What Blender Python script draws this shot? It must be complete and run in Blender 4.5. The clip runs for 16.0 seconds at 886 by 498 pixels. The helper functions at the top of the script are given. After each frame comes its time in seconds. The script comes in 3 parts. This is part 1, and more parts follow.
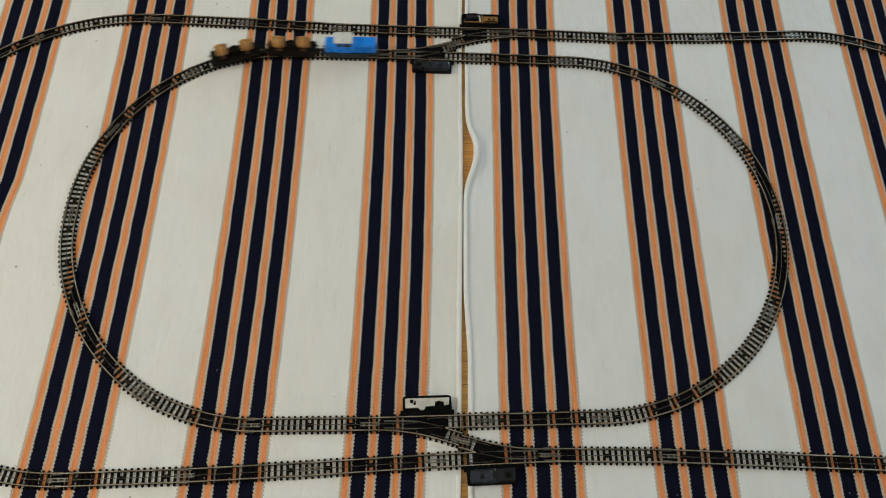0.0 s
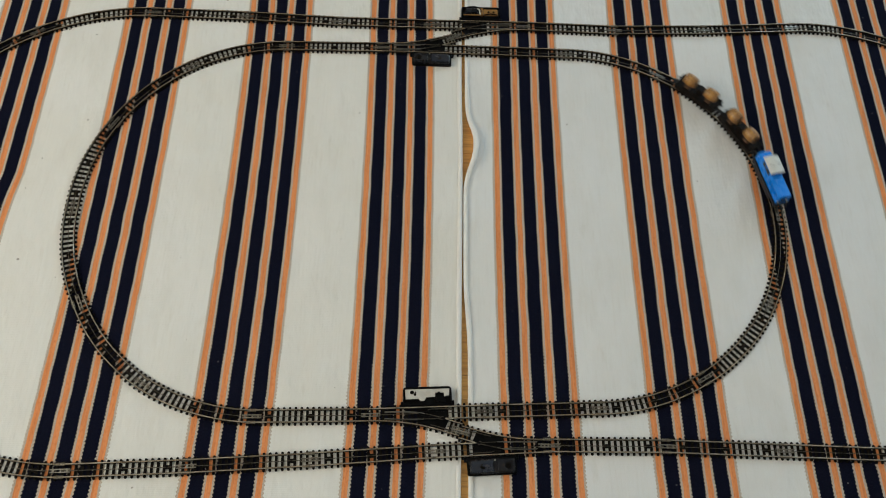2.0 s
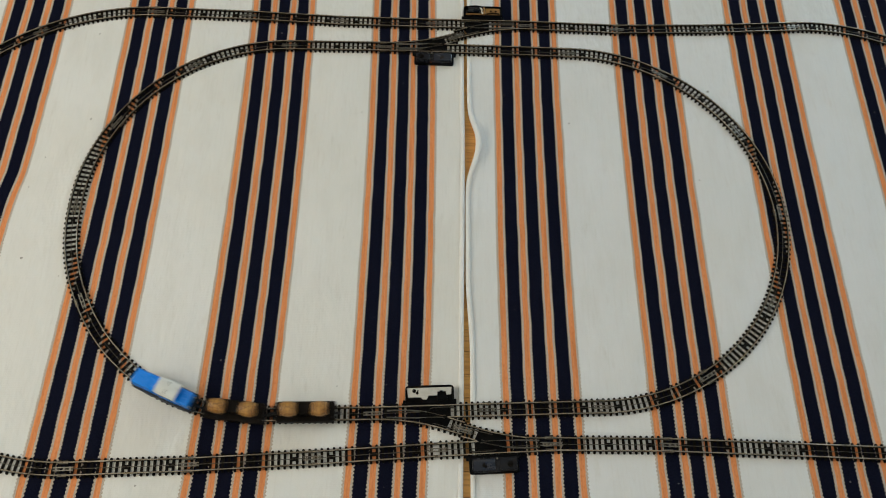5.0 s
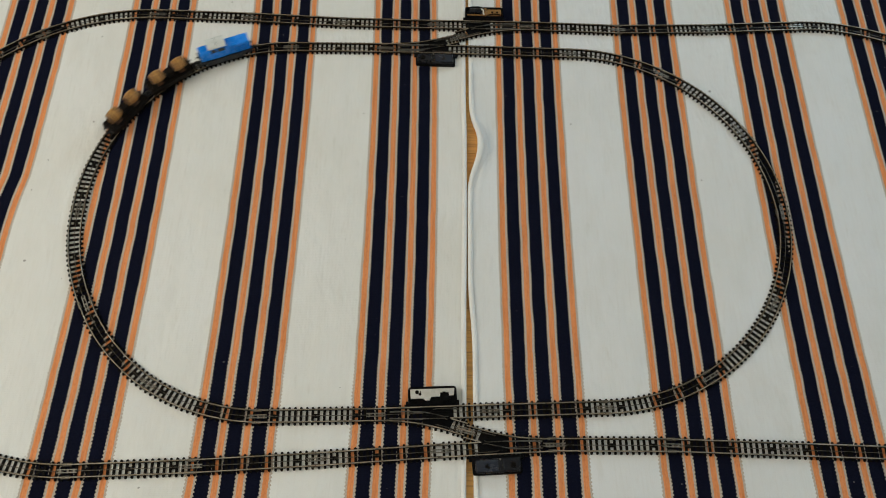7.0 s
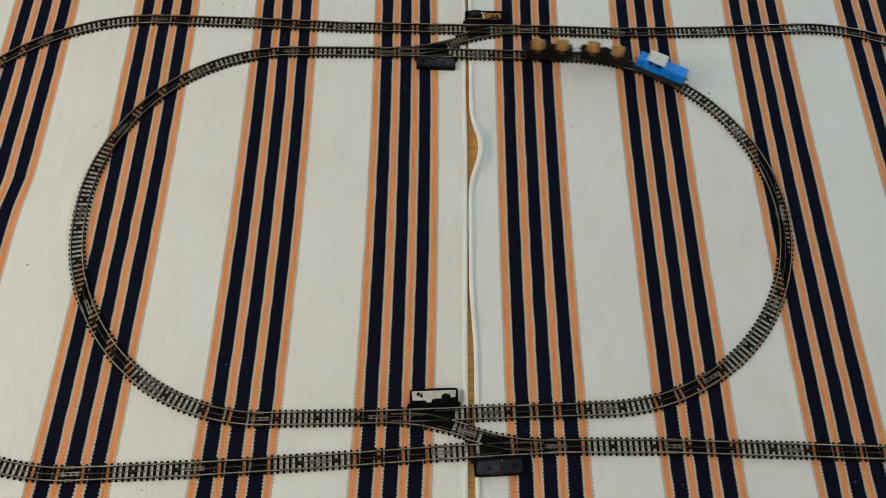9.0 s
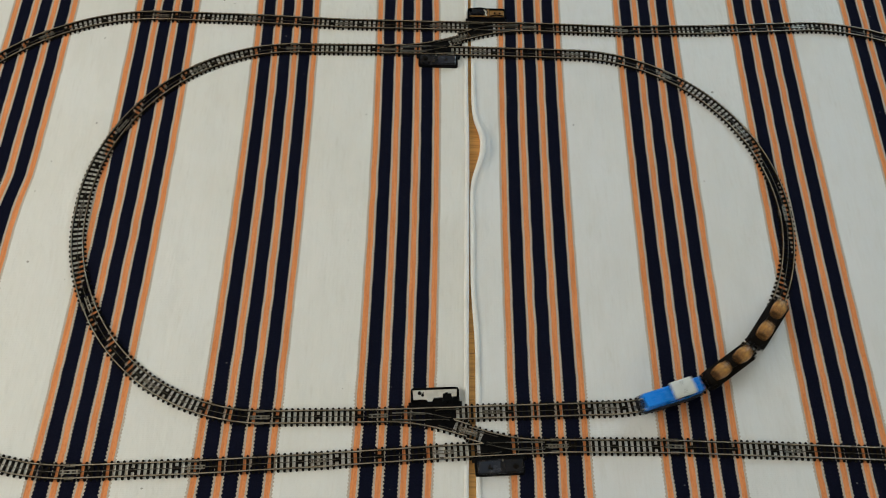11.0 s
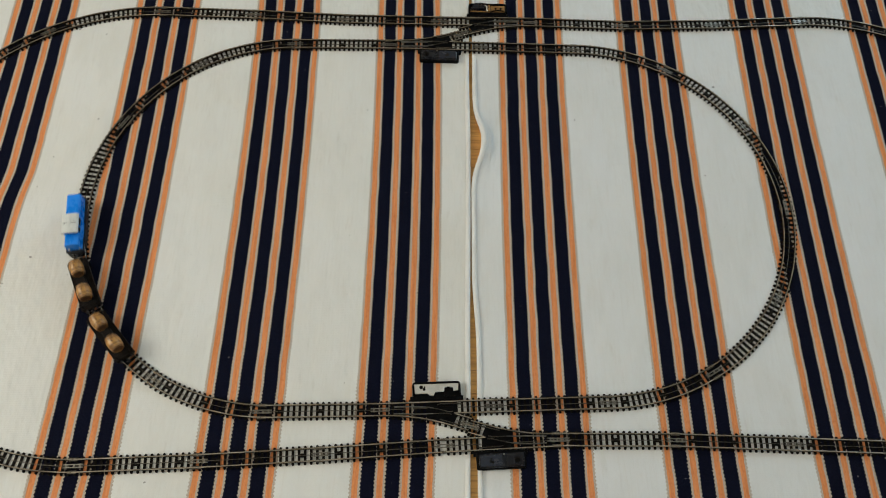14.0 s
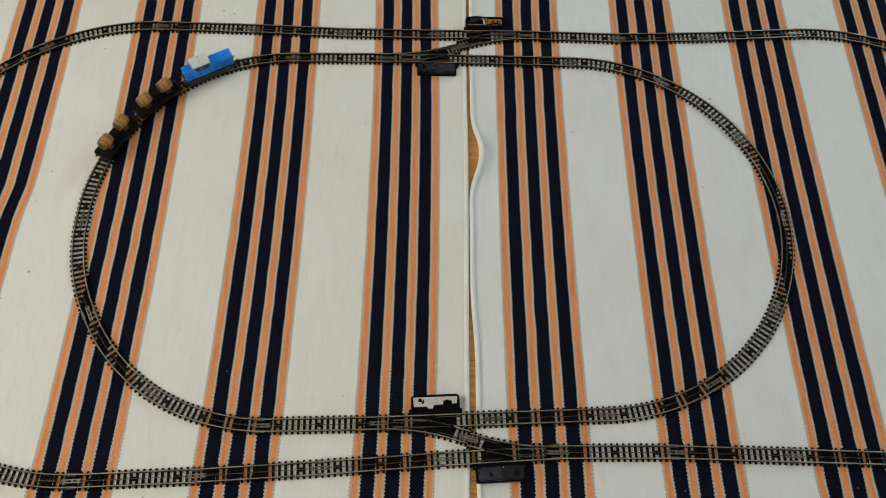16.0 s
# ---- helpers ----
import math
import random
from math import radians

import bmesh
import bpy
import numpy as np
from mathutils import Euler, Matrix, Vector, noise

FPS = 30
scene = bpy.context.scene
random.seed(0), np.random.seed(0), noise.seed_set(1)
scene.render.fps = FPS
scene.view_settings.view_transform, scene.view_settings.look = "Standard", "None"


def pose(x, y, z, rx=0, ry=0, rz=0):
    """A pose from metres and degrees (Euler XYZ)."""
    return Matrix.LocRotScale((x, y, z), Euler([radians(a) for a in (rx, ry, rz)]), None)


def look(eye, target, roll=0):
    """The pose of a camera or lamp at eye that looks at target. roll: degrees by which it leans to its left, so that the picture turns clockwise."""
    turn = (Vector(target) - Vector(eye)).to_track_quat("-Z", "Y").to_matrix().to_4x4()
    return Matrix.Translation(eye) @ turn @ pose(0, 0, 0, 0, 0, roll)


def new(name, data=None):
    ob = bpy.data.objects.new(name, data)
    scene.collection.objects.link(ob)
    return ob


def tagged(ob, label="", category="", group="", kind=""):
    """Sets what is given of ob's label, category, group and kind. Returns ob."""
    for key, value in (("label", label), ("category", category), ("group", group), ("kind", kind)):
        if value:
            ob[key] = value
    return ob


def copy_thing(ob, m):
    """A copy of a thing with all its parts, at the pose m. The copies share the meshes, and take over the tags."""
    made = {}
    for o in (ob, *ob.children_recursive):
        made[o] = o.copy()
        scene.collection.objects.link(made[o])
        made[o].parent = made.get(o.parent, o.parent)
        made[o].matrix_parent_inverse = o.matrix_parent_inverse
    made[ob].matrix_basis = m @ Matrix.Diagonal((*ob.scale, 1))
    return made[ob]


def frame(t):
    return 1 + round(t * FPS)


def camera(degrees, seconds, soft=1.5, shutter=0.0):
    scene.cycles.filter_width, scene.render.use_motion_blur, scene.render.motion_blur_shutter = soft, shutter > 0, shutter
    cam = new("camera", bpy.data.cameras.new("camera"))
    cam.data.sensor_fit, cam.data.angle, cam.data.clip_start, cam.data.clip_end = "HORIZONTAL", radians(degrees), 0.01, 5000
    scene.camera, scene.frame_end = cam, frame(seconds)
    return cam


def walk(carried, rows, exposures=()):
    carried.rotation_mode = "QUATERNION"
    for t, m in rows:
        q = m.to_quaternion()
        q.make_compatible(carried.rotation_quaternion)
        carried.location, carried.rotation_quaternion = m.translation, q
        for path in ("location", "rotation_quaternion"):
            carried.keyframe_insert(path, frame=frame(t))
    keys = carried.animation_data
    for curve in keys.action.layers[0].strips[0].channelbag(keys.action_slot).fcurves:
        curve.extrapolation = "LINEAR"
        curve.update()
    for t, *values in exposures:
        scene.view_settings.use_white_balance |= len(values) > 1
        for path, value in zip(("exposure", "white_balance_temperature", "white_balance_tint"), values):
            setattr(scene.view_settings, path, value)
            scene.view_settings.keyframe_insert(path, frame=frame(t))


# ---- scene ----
# ---- the camera and its way ----
cam = camera(56.63, 16.0, soft=1.0, shutter=0.5)
walk(cam, [
    (0.0, pose(-0.0173, -0.6951, 1.2640, 26.742, -2.320, 0.587)),
    (0.5, pose(-0.0167, -0.6965, 1.2644, 26.723, -2.301, 0.613)),
    (1.0, pose(-0.0157, -0.6981, 1.2656, 26.583, -2.230, 0.571)),
    (1.5, pose(-0.0151, -0.7007, 1.2667, 26.596, -2.168, 0.470)),
    (2.0, pose(-0.0156, -0.7036, 1.2652, 26.480, -2.224, 0.548)),
    (2.5, pose(-0.0185, -0.7043, 1.2642, 26.455, -2.297, 0.340)),
    (3.0, pose(-0.0184, -0.7016, 1.2659, 26.386, -2.320, 0.473)),
    (3.5, pose(-0.0140, -0.7027, 1.2658, 26.388, -2.160, 0.566)),
    (4.0, pose(-0.0162, -0.7075, 1.2655, 26.492, -2.221, 0.586)),
    (6.5, pose(-0.0143, -0.7035, 1.2665, 26.457, -1.818, 0.648)),
    (7.0, pose(-0.0143, -0.7051, 1.2670, 26.498, -1.795, 0.513)),
    (7.5, pose(-0.0144, -0.7067, 1.2678, 26.605, -1.721, 0.462)),
    (8.0, pose(-0.0125, -0.7098, 1.2699, 26.724, -1.641, 0.433)),
    (8.5, pose(-0.0132, -0.7100, 1.2696, 26.746, -1.635, 0.416)),
    (9.0, pose(-0.0127, -0.7101, 1.2700, 26.801, -1.564, 0.349)),
    (11.5, pose(-0.0152, -0.7035, 1.2671, 26.454, -1.667, 0.605)),
    (12.0, pose(-0.0122, -0.7026, 1.2677, 26.358, -1.521, 0.581)),
    (12.5, pose(-0.0149, -0.7030, 1.2671, 26.309, -1.601, 0.585)),
    (13.0, pose(-0.0129, -0.7040, 1.2675, 26.263, -1.509, 0.651)),
    (13.5, pose(-0.0119, -0.7073, 1.2669, 26.354, -1.433, 0.520)),
    (14.0, pose(-0.0144, -0.7110, 1.2676, 26.408, -1.516, 0.544)),
    (14.5, pose(-0.0137, -0.7126, 1.2717, 26.492, -1.471, 0.598)),
    (15.0, pose(-0.0160, -0.7172, 1.2720, 26.887, -1.463, 0.276)),
    (15.5, pose(-0.0143, -0.7140, 1.2721, 27.077, -1.436, 0.338)),
    (16.0, pose(-0.0134, -0.7083, 1.2704, 27.143, -1.466, 0.281)),
])

# ---- world and light: daylight from two windows of the room ----
world = bpy.data.worlds.new("sky")
scene.world = world
world.use_nodes = True
sky = world.node_tree.nodes.new("ShaderNodeTexSky")
sky.sky_type, sky.sun_disc = "NISHITA", False
sky.sun_elevation, sky.sun_rotation = radians(38), radians(150)
world.node_tree.links.new(sky.outputs["Color"], world.node_tree.nodes["Background"].inputs["Color"])
world.node_tree.nodes["Background"].inputs["Strength"].default_value = 0.1

ROOM_X0, ROOM_X1, ROOM_Y0, ROOM_Y1, ROOM_H, FLOOR_Z = -2.3, 3.7, -2.0, 3.4, 2.7, -0.006


def window_light(eye, target, width, height, watts, colour):
    data = bpy.data.lights.new("window_light", "AREA")
    data.shape, data.size, data.size_y, data.energy, data.color = "RECTANGLE", width, height, watts, colour
    lamp = new("window_light", data)
    lamp.matrix_world = look(eye, target)


window_light((ROOM_X0 - 0.02, -0.25, 1.6), (0, -0.25, 1.6), 1.4, 1.4, 42.5, (0.99, 0.948, 0.815))
window_light((2.6, ROOM_Y1 + 0.02, 1.85), (2.6, 0, 1.85), 1.0, 1.3, 66, (0.59, 0.825, 1.0))
scene.view_settings.exposure = 0.0


# ---- materials ----
class Nodes:
    """A small writer for node trees."""

    def __init__(self, name, roughness=0.5, metallic=0.0):
        self.mat = bpy.data.materials.new(name)
        self.mat.use_nodes = True
        self.tree = self.mat.node_tree
        self.bsdf = self.tree.nodes["Principled BSDF"]
        self.bsdf.inputs["Roughness"].default_value = roughness
        self.bsdf.inputs["Metallic"].default_value = metallic

    def put(self, socket, value):
        if isinstance(value, bpy.types.NodeSocket):
            self.tree.links.new(value, socket)
        else:
            socket.default_value = value

    def math(self, op, a, b=0.0, c=0.0):
        node = self.tree.nodes.new("ShaderNodeMath")
        node.operation = op
        for socket, value in zip(node.inputs, (a, b, c)):
            self.put(socket, value)
        return node.outputs[0]

    def coords(self, which="Object"):
        return self.tree.nodes.new("ShaderNodeTexCoord").outputs[which]

    def scaled(self, vector, scale):
        node = self.tree.nodes.new("ShaderNodeMapping")
        self.put(node.inputs["Vector"], vector)
        node.inputs["Scale"].default_value = scale
        return node.outputs[0]

    def noise(self, vector, scale, detail=3.0, rough=0.55):
        node = self.tree.nodes.new("ShaderNodeTexNoise")
        self.put(node.inputs["Vector"], vector)
        node.inputs["Scale"].default_value = scale
        node.inputs["Detail"].default_value = detail
        node.inputs["Roughness"].default_value = rough
        return node.outputs["Fac"]

    def remap(self, value, a, b, c, d):
        node = self.tree.nodes.new("ShaderNodeMapRange")
        self.put(node.inputs[0], value)
        for i, x in enumerate((a, b, c, d)):
            node.inputs[i + 1].default_value = x
        return node.outputs[0]

    def mix(self, fac, a, b, blend="MIX"):
        node = self.tree.nodes.new("ShaderNodeMix")
        node.data_type, node.blend_type = "RGBA", blend
        self.put(node.inputs[0], fac)
        for socket, value in ((node.inputs[6], a), (node.inputs[7], b)):
            self.put(socket, value if isinstance(value, bpy.types.NodeSocket) else (*value, 1))
        return node.outputs[2]

    def colour(self, value):
        self.put(self.bsdf.inputs["Base Color"], value if isinstance(value, bpy.types.NodeSocket) else (*value, 1))
        return self

    def rough(self, value):
        self.put(self.bsdf.inputs["Roughness"], value)
        return self

    def bump(self, height, distance, strength=1.0):
        node = self.tree.nodes.new("ShaderNodeBump")
        node.inputs["Strength"].default_value = strength
        node.inputs["Distance"].default_value = distance
        self.put(node.inputs["Height"], height)
        self.put(self.bsdf.inputs["Normal"], node.outputs[0])
        return self


def worn(name, colour, wear, scale=60.0, roughness=0.5, metallic=0.0, amount=0.5, relief=0.00008, gloss=0.5):
    """A surface of one colour with cloudy wear and fine grain."""
    n = Nodes(name, roughness, metallic)
    n.bsdf.inputs["Specular IOR Level"].default_value = gloss
    at = n.coords()
    cloud, grain = n.noise(at, scale), n.noise(at, scale * 9, 2)
    fac = n.math("MULTIPLY", n.remap(cloud, 0.4, 0.7, 0, 1), amount)
    both = n.mix(fac, colour, wear)
    n.colour(n.mix(n.remap(grain, 0.3, 0.7, 0, 0.25), both, wear))
    n.rough(n.remap(cloud, 0.3, 0.7, max(roughness - 0.1, 0.05), min(roughness + 0.12, 1)))
    n.bump(grain, relief)
    return n.mat


def rug_material(name, start, period, pitch, white):
    """Woven cotton: white ground, and in each period three navy bands between four orange lines with scalloped tan borders."""
    n = Nodes(name, 0.95)
    n.bsdf.inputs["Specular IOR Level"].default_value = 0.02
    uv = n.coords("UV")
    sep = n.tree.nodes.new("ShaderNodeSeparateXYZ")
    n.put(sep.inputs[0], uv)
    x, y = sep.outputs[0], sep.outputs[1]
    wander = n.math("MULTIPLY", n.math("SUBTRACT", n.noise(uv, 22, 3), 0.5), 0.0035)
    x = n.math("ADD", x, wander)
    u = n.math("MODULO", n.math("ADD", n.math("SUBTRACT", x, start - pitch / 2), period * 20), period)
    inside = n.math("LESS_THAN", u, pitch * 4)
    d = n.math("ABSOLUTE", n.math("SUBTRACT", n.math("MODULO", u, pitch), pitch / 2))
    tooth = n.math("SINE", n.math("MULTIPLY", y, 2 * math.pi / 0.0058))
    tooth2 = n.math("MULTIPLY", tooth, 0.0009)
    fuzz = n.math("MULTIPLY", n.math("SUBTRACT", n.noise(uv, 420, 2), 0.5), 0.0018)
    d2 = n.math("ADD", d, fuzz)
    orange = n.math("MULTIPLY", inside, n.math("LESS_THAN", d2, 0.0044))
    border = n.math("MULTIPLY", inside, n.math("LESS_THAN", d2, n.math("ADD", tooth2, 0.0081)))
    middle = n.math("MULTIPLY", n.math("GREATER_THAN", u, pitch / 2), n.math("LESS_THAN", u, pitch * 3.5))
    # yarn tones
    streak = n.noise(n.scaled(uv, (260, 14, 1)), 1.0, 3)
    pile = n.noise(n.scaled(uv, (900, 380, 1)), 1.0, 2)
    cloud = n.noise(uv, 3.2, 4)
    ground = n.mix(n.remap(cloud, 0.35, 0.7, 0, 1), white, tuple(c * k for c, k in zip(white, (0.95, 0.94, 0.91))))
    ground = n.mix(n.remap(streak, 0.50, 0.75, 0, 0.10), ground, (0.48, 0.44, 0.36))
    ground = n.mix(n.remap(pile, 0.5, 0.8, 0, 0.18), ground, (0.50, 0.47, 0.41))
    speck = n.math("GREATER_THAN", n.noise(uv, 95, 1, 0.2), 0.827)
    ground = n.mix(n.math("MULTIPLY", speck, 0.6), ground, (0.10, 0.085, 0.07))
    stain = n.remap(n.noise(n.scaled(uv, (20, 7, 1)), 1.0, 4, 0.6), 0.48, 0.72, 0, 0.13)
    ground = n.mix(stain, ground, (0.46, 0.43, 0.36))
    smear = n.remap(n.noise(n.scaled(uv, (75, 17, 1)), 1.0, 3, 0.6), 0.62, 0.78, 0, 0.16)
    ground = n.mix(smear, ground, (0.40, 0.35, 0.27))
    navy = n.mix(n.remap(pile, 0.4, 0.75, 0, 0.55), (0.0045, 0.0052, 0.013), (0.013, 0.015, 0.032))
    lint = n.math("GREATER_THAN", n.noise(uv, 150, 1, 0.2), 0.83)
    navy = n.mix(n.math("MULTIPLY", lint, 0.3), navy, (0.4, 0.38, 0.36))
    red = n.mix(n.remap(streak, 0.35, 0.7, 0, 1), (0.76, 0.29, 0.115), (0.60, 0.215, 0.08))
    red = n.mix(n.remap(pile, 0.5, 0.8, 0, 0.3), red, (0.82, 0.42, 0.22))
    fleck = n.noise(n.scaled(uv, (420, 190, 1)), 1.0, 2)
    red = n.mix(n.remap(fleck, 0.52, 0.70, 0, 0.6), red, (0.55, 0.16, 0.055))
    tan = n.mix(n.remap(pile, 0.35, 0.65, 0, 1), (0.54, 0.47, 0.40), (0.37, 0.31, 0.26))
    out = n.mix(middle, ground, navy)
    out = n.mix(border, out, tan)
    out = n.mix(orange, out, red)
    n.colour(out)
    rib = n.math("MULTIPLY", n.math("SINE", n.math("MULTIPLY", y, 2 * math.pi / 0.0029)), 0.12)
    crease = n.math("MULTIPLY", n.noise(n.scaled(uv, (24, 10, 1)), 1.0, 3), 34.0)
    n.bump(n.math("ADD", crease, n.math("ADD", rib, n.math("ADD", n.math("MULTIPLY", streak, 1.5), pile))), 0.0003, 0.5)
    return n.mat


def rail_metal():
    """Tinplate: a paler head over dark sides, duller and brighter lengths, a few rusty spots."""
    n = Nodes("tinplate_rail", 0.35, 0.9)
    at = n.coords()
    info = n.tree.nodes.new("ShaderNodeObjectInfo").outputs["Random"]
    cloud, fine, spot = n.noise(at, 38, 4), n.noise(at, 600, 2), n.noise(at, 210, 3)
    z = n.tree.nodes.new("ShaderNodeSeparateXYZ")
    n.put(z.inputs[0], at)
    # paler tone above this height, one dark tone below
    head = n.math("GREATER_THAN", z.outputs[2], 0.0047)
    head_tone = n.mix(n.remap(cloud, 0.35, 0.65, 0, 1), (0.46, 0.42, 0.355), (0.22, 0.185, 0.14))
    head_tone = n.mix(n.math("MULTIPLY", info, 0.35), head_tone, (0.12, 0.10, 0.075))
    head_tone = n.mix(n.remap(spot, 0.60, 0.72, 0, 0.6), head_tone, (0.07, 0.045, 0.03))
    n.colour(n.mix(head, (0.022, 0.018, 0.014), head_tone))
    n.rough(n.remap(cloud, 0.3, 0.7, 0.14, 0.32))
    n.bump(fine, 0.00005)
    return n.mat


def wood_floor():
    n = Nodes("varnished_pine", 0.35)
    at = n.coords()
    info = n.tree.nodes.new("ShaderNodeObjectInfo").outputs["Random"]
    grain = n.noise(n.scaled(at, (6, 260, 30)), 1.0, 4)
    base = n.mix(info, (0.62, 0.32, 0.085), (0.74, 0.41, 0.12))
    n.colour(n.mix(n.remap(grain, 0.45, 0.72, 0, 0.7), base, (0.33, 0.14, 0.038)))
    n.bump(grain, 0.0002, 0.4)
    return n.mat


def barrel_wood():
    n = Nodes("barrel_wood", 0.32)
    at = n.coords()
    grain = n.noise(n.scaled(at, (60, 700, 700)), 1.0, 4)
    cloud = n.noise(at, 90, 3)
    base = n.mix(n.remap(cloud, 0.35, 0.65, 0, 1), (0.53, 0.28, 0.075), (0.36, 0.17, 0.042))
    n.colour(n.mix(n.remap(grain, 0.45, 0.75, 0, 0.6), base, (0.16, 0.062, 0.02)))
    n.bump(grain, 0.0001)
    return n.mat


RUG_L = rug_material("rug_cotton", -0.1125, 0.2403, 0.0375, (0.73, 0.728, 0.715))
RUG_R = rug_material("rug_cotton_second", 0.1245, 0.2355, 0.0378, (0.712, 0.722, 0.738))
HEM = worn("rug_hem_cotton", (0.765, 0.765, 0.755), (0.69, 0.68, 0.655), 30, 0.95, 0, 0.5, 0.0002)
RAIL = rail_metal()
SLEEPER = worn("sleeper_plastic", (0.005, 0.0045, 0.004), (0.014, 0.011, 0.009), 150, 0.55, gloss=0.03)
CENTRE = worn("centre_rail_metal", (0.13, 0.115, 0.095), (0.05, 0.043, 0.034), 90, 0.45, 0.8)
CLIP = worn("bright_clip_metal", (0.28, 0.265, 0.235), (0.10, 0.09, 0.075), 120, 0.35, 0.85)
BLACK = worn("black_plastic", (0.0025, 0.0025, 0.003), (0.006, 0.006, 0.007), 70, 0.36, gloss=0.05)
PLATE = worn("bare_aluminium", (0.66, 0.65, 0.62), (0.42, 0.41, 0.39), 70, 0.42, 0.55)
BRASS = worn("brass_sheet", (0.38, 0.20, 0.06), (0.13, 0.06, 0.02), 120, 0.4, 0.6)
COIL = worn("blue_black_coil", (0.007, 0.008, 0.012), (0.011, 0.012, 0.017), 60, 0.24, gloss=0.3, relief=0.00002)
PANEL = worn("slate_plastic", (0.009, 0.014, 0.027), (0.018, 0.024, 0.040), 60, 0.20, gloss=0.5, relief=0.00002)
BLUE = worn("blue_paint", (0.004, 0.195, 0.76), (0.006, 0.245, 0.84), 80, 0.28, 0, 0.6, 0.00003, gloss=0.35)
ROOF = worn("pale_grey_paint", (0.62, 0.64, 0.63), (0.50, 0.51, 0.49), 90, 0.5, 0, 0.6, 0.00003)
FRAME = worn("dark_grey_frame", (0.014, 0.016, 0.022), (0.035, 0.037, 0.042), 120, 0.45, gloss=0.3)
WAGON = worn("black_brown_frame", (0.008, 0.0065, 0.006), (0.022, 0.017, 0.014), 120, 0.5, gloss=0.05)
HOOP = worn("dark_iron_hoop", (0.11, 0.05, 0.022), (0.05, 0.025, 0.013), 150, 0.45, 0.2)
WOOD = barrel_wood()
STEEL = worn("dull_steel", (0.26, 0.25, 0.23), (0.11, 0.10, 0.088), 150, 0.4, 0.85)
GLASS = worn("dark_cab_window", (0.008, 0.011, 0.016), (0.014, 0.018, 0.024), 60, 0.15)
LENS = worn("headlight_lens", (0.75, 0.74, 0.68), (0.6, 0.58, 0.5), 60, 0.2)
PINE = wood_floor()
WALL = worn("white_wall_paint", (0.80, 0.79, 0.75), (0.74, 0.73, 0.69), 2, 0.9, 0, 0.5, 0.0004)


# ---- mesh tools ----
def part(name, bm, material, parent=None, label="", smooth=False):
    mesh = bpy.data.meshes.new(name)
    bm.to_mesh(mesh)
    bm.free()
    mesh.materials.append(material)
    if smooth:
        for p in mesh.polygons:
            p.use_smooth = True
    ob = new(name, mesh)
    ob.parent = parent
    return tagged(ob, label)


def share(name, mesh, parent, m):
    ob = new(name, mesh)
    ob.parent = parent
    ob.matrix_basis = m
    return ob


def thing(name, m, label, category, group="", kind=""):
    ob = new(name)
    ob.empty_display_size = 0.02
    ob.matrix_basis = m
    return tagged(ob, label, category, group, kind)


def box(bm, x0, x1, y0, y1, z0, z1, bevel=0.0, m=None):
    made = bmesh.ops.create_cube(bm, size=1, matrix=Matrix.Translation(((x0 + x1) / 2, (y0 + y1) / 2, (z0 + z1) / 2))
                                 @ Matrix.Diagonal((x1 - x0, y1 - y0, z1 - z0, 1)))
    verts = made["verts"]
    if bevel:
        edges = list({e for v in verts for e in v.link_edges})
        out = bmesh.ops.bevel(bm, geom=edges, offset=bevel, segments=2, affect="EDGES", profile=0.6)
        verts = list({v for f in out["faces"] for v in f.verts} | {v for v in verts if v.is_valid})
    if m:
        bmesh.ops.transform(bm, matrix=m, verts=verts)
    return bm


def boxed(*a, **k):
    return box(bmesh.new(), *a, **k)


def cylinder(bm, p, axis, radius, depth, segments=16, bevel=0.0):
    turn = {"x": Euler((0, radians(90), 0)), "y": Euler((radians(90), 0, 0)), "z": Euler((0, 0, 0))}[axis].to_matrix().to_4x4()
    made = bmesh.ops.create_cone(bm, cap_ends=True, segments=segments, radius1=radius, radius2=radius, depth=depth,
                                 matrix=Matrix.Translation(p) @ turn)
    if bevel:
        caps = {f for v in made["verts"] for f in v.link_faces if len(f.verts) > 4}
        bmesh.ops.bevel(bm, geom=list({e for f in caps for e in f.edges}), offset=bevel, segments=2, affect="EDGES")
    return bm


def sweep(bm, path, profile, close_ends=True):
    """Sweeps a closed outline of (sideways, up) points along a level path of (x, y)."""
    rings = []
    for i, (x, y) in enumerate(path):
        a, b = path[max(i - 1, 0)], path[min(i + 1, len(path) - 1)]
        dx, dy = b[0] - a[0], b[1] - a[1]
        k = math.hypot(dx, dy)
        nx, ny = -dy / k, dx / k
        rings.append([bm.verts.new((x + nx * s, y + ny * s, z)) for s, z in profile])
    n = len(profile)
    for r, q in zip(rings, rings[1:]):
        for j in range(n):
            bm.faces.new((r[j], r[(j + 1) % n], q[(j + 1) % n], q[j]))
    if close_ends:
        bm.faces.new(rings[0])
        bm.faces.new(rings[-1][::-1])
    bmesh.ops.recalc_face_normals(bm, faces=bm.faces)
    return bm


def prism(bm, outline, z0, z1):
    low = [bm.verts.new((x, y, z0)) for x, y in outline]
    top = [bm.verts.new((x, y, z1)) for x, y in outline]
    n = len(outline)
    for j in range(n):
        bm.faces.new((low[j], low[(j + 1) % n], top[(j + 1) % n], top[j]))
    bm.faces.new(top)
    bm.faces.new(low[::-1])
    bmesh.ops.recalc_face_normals(bm, faces=bm.faces)
    return bm


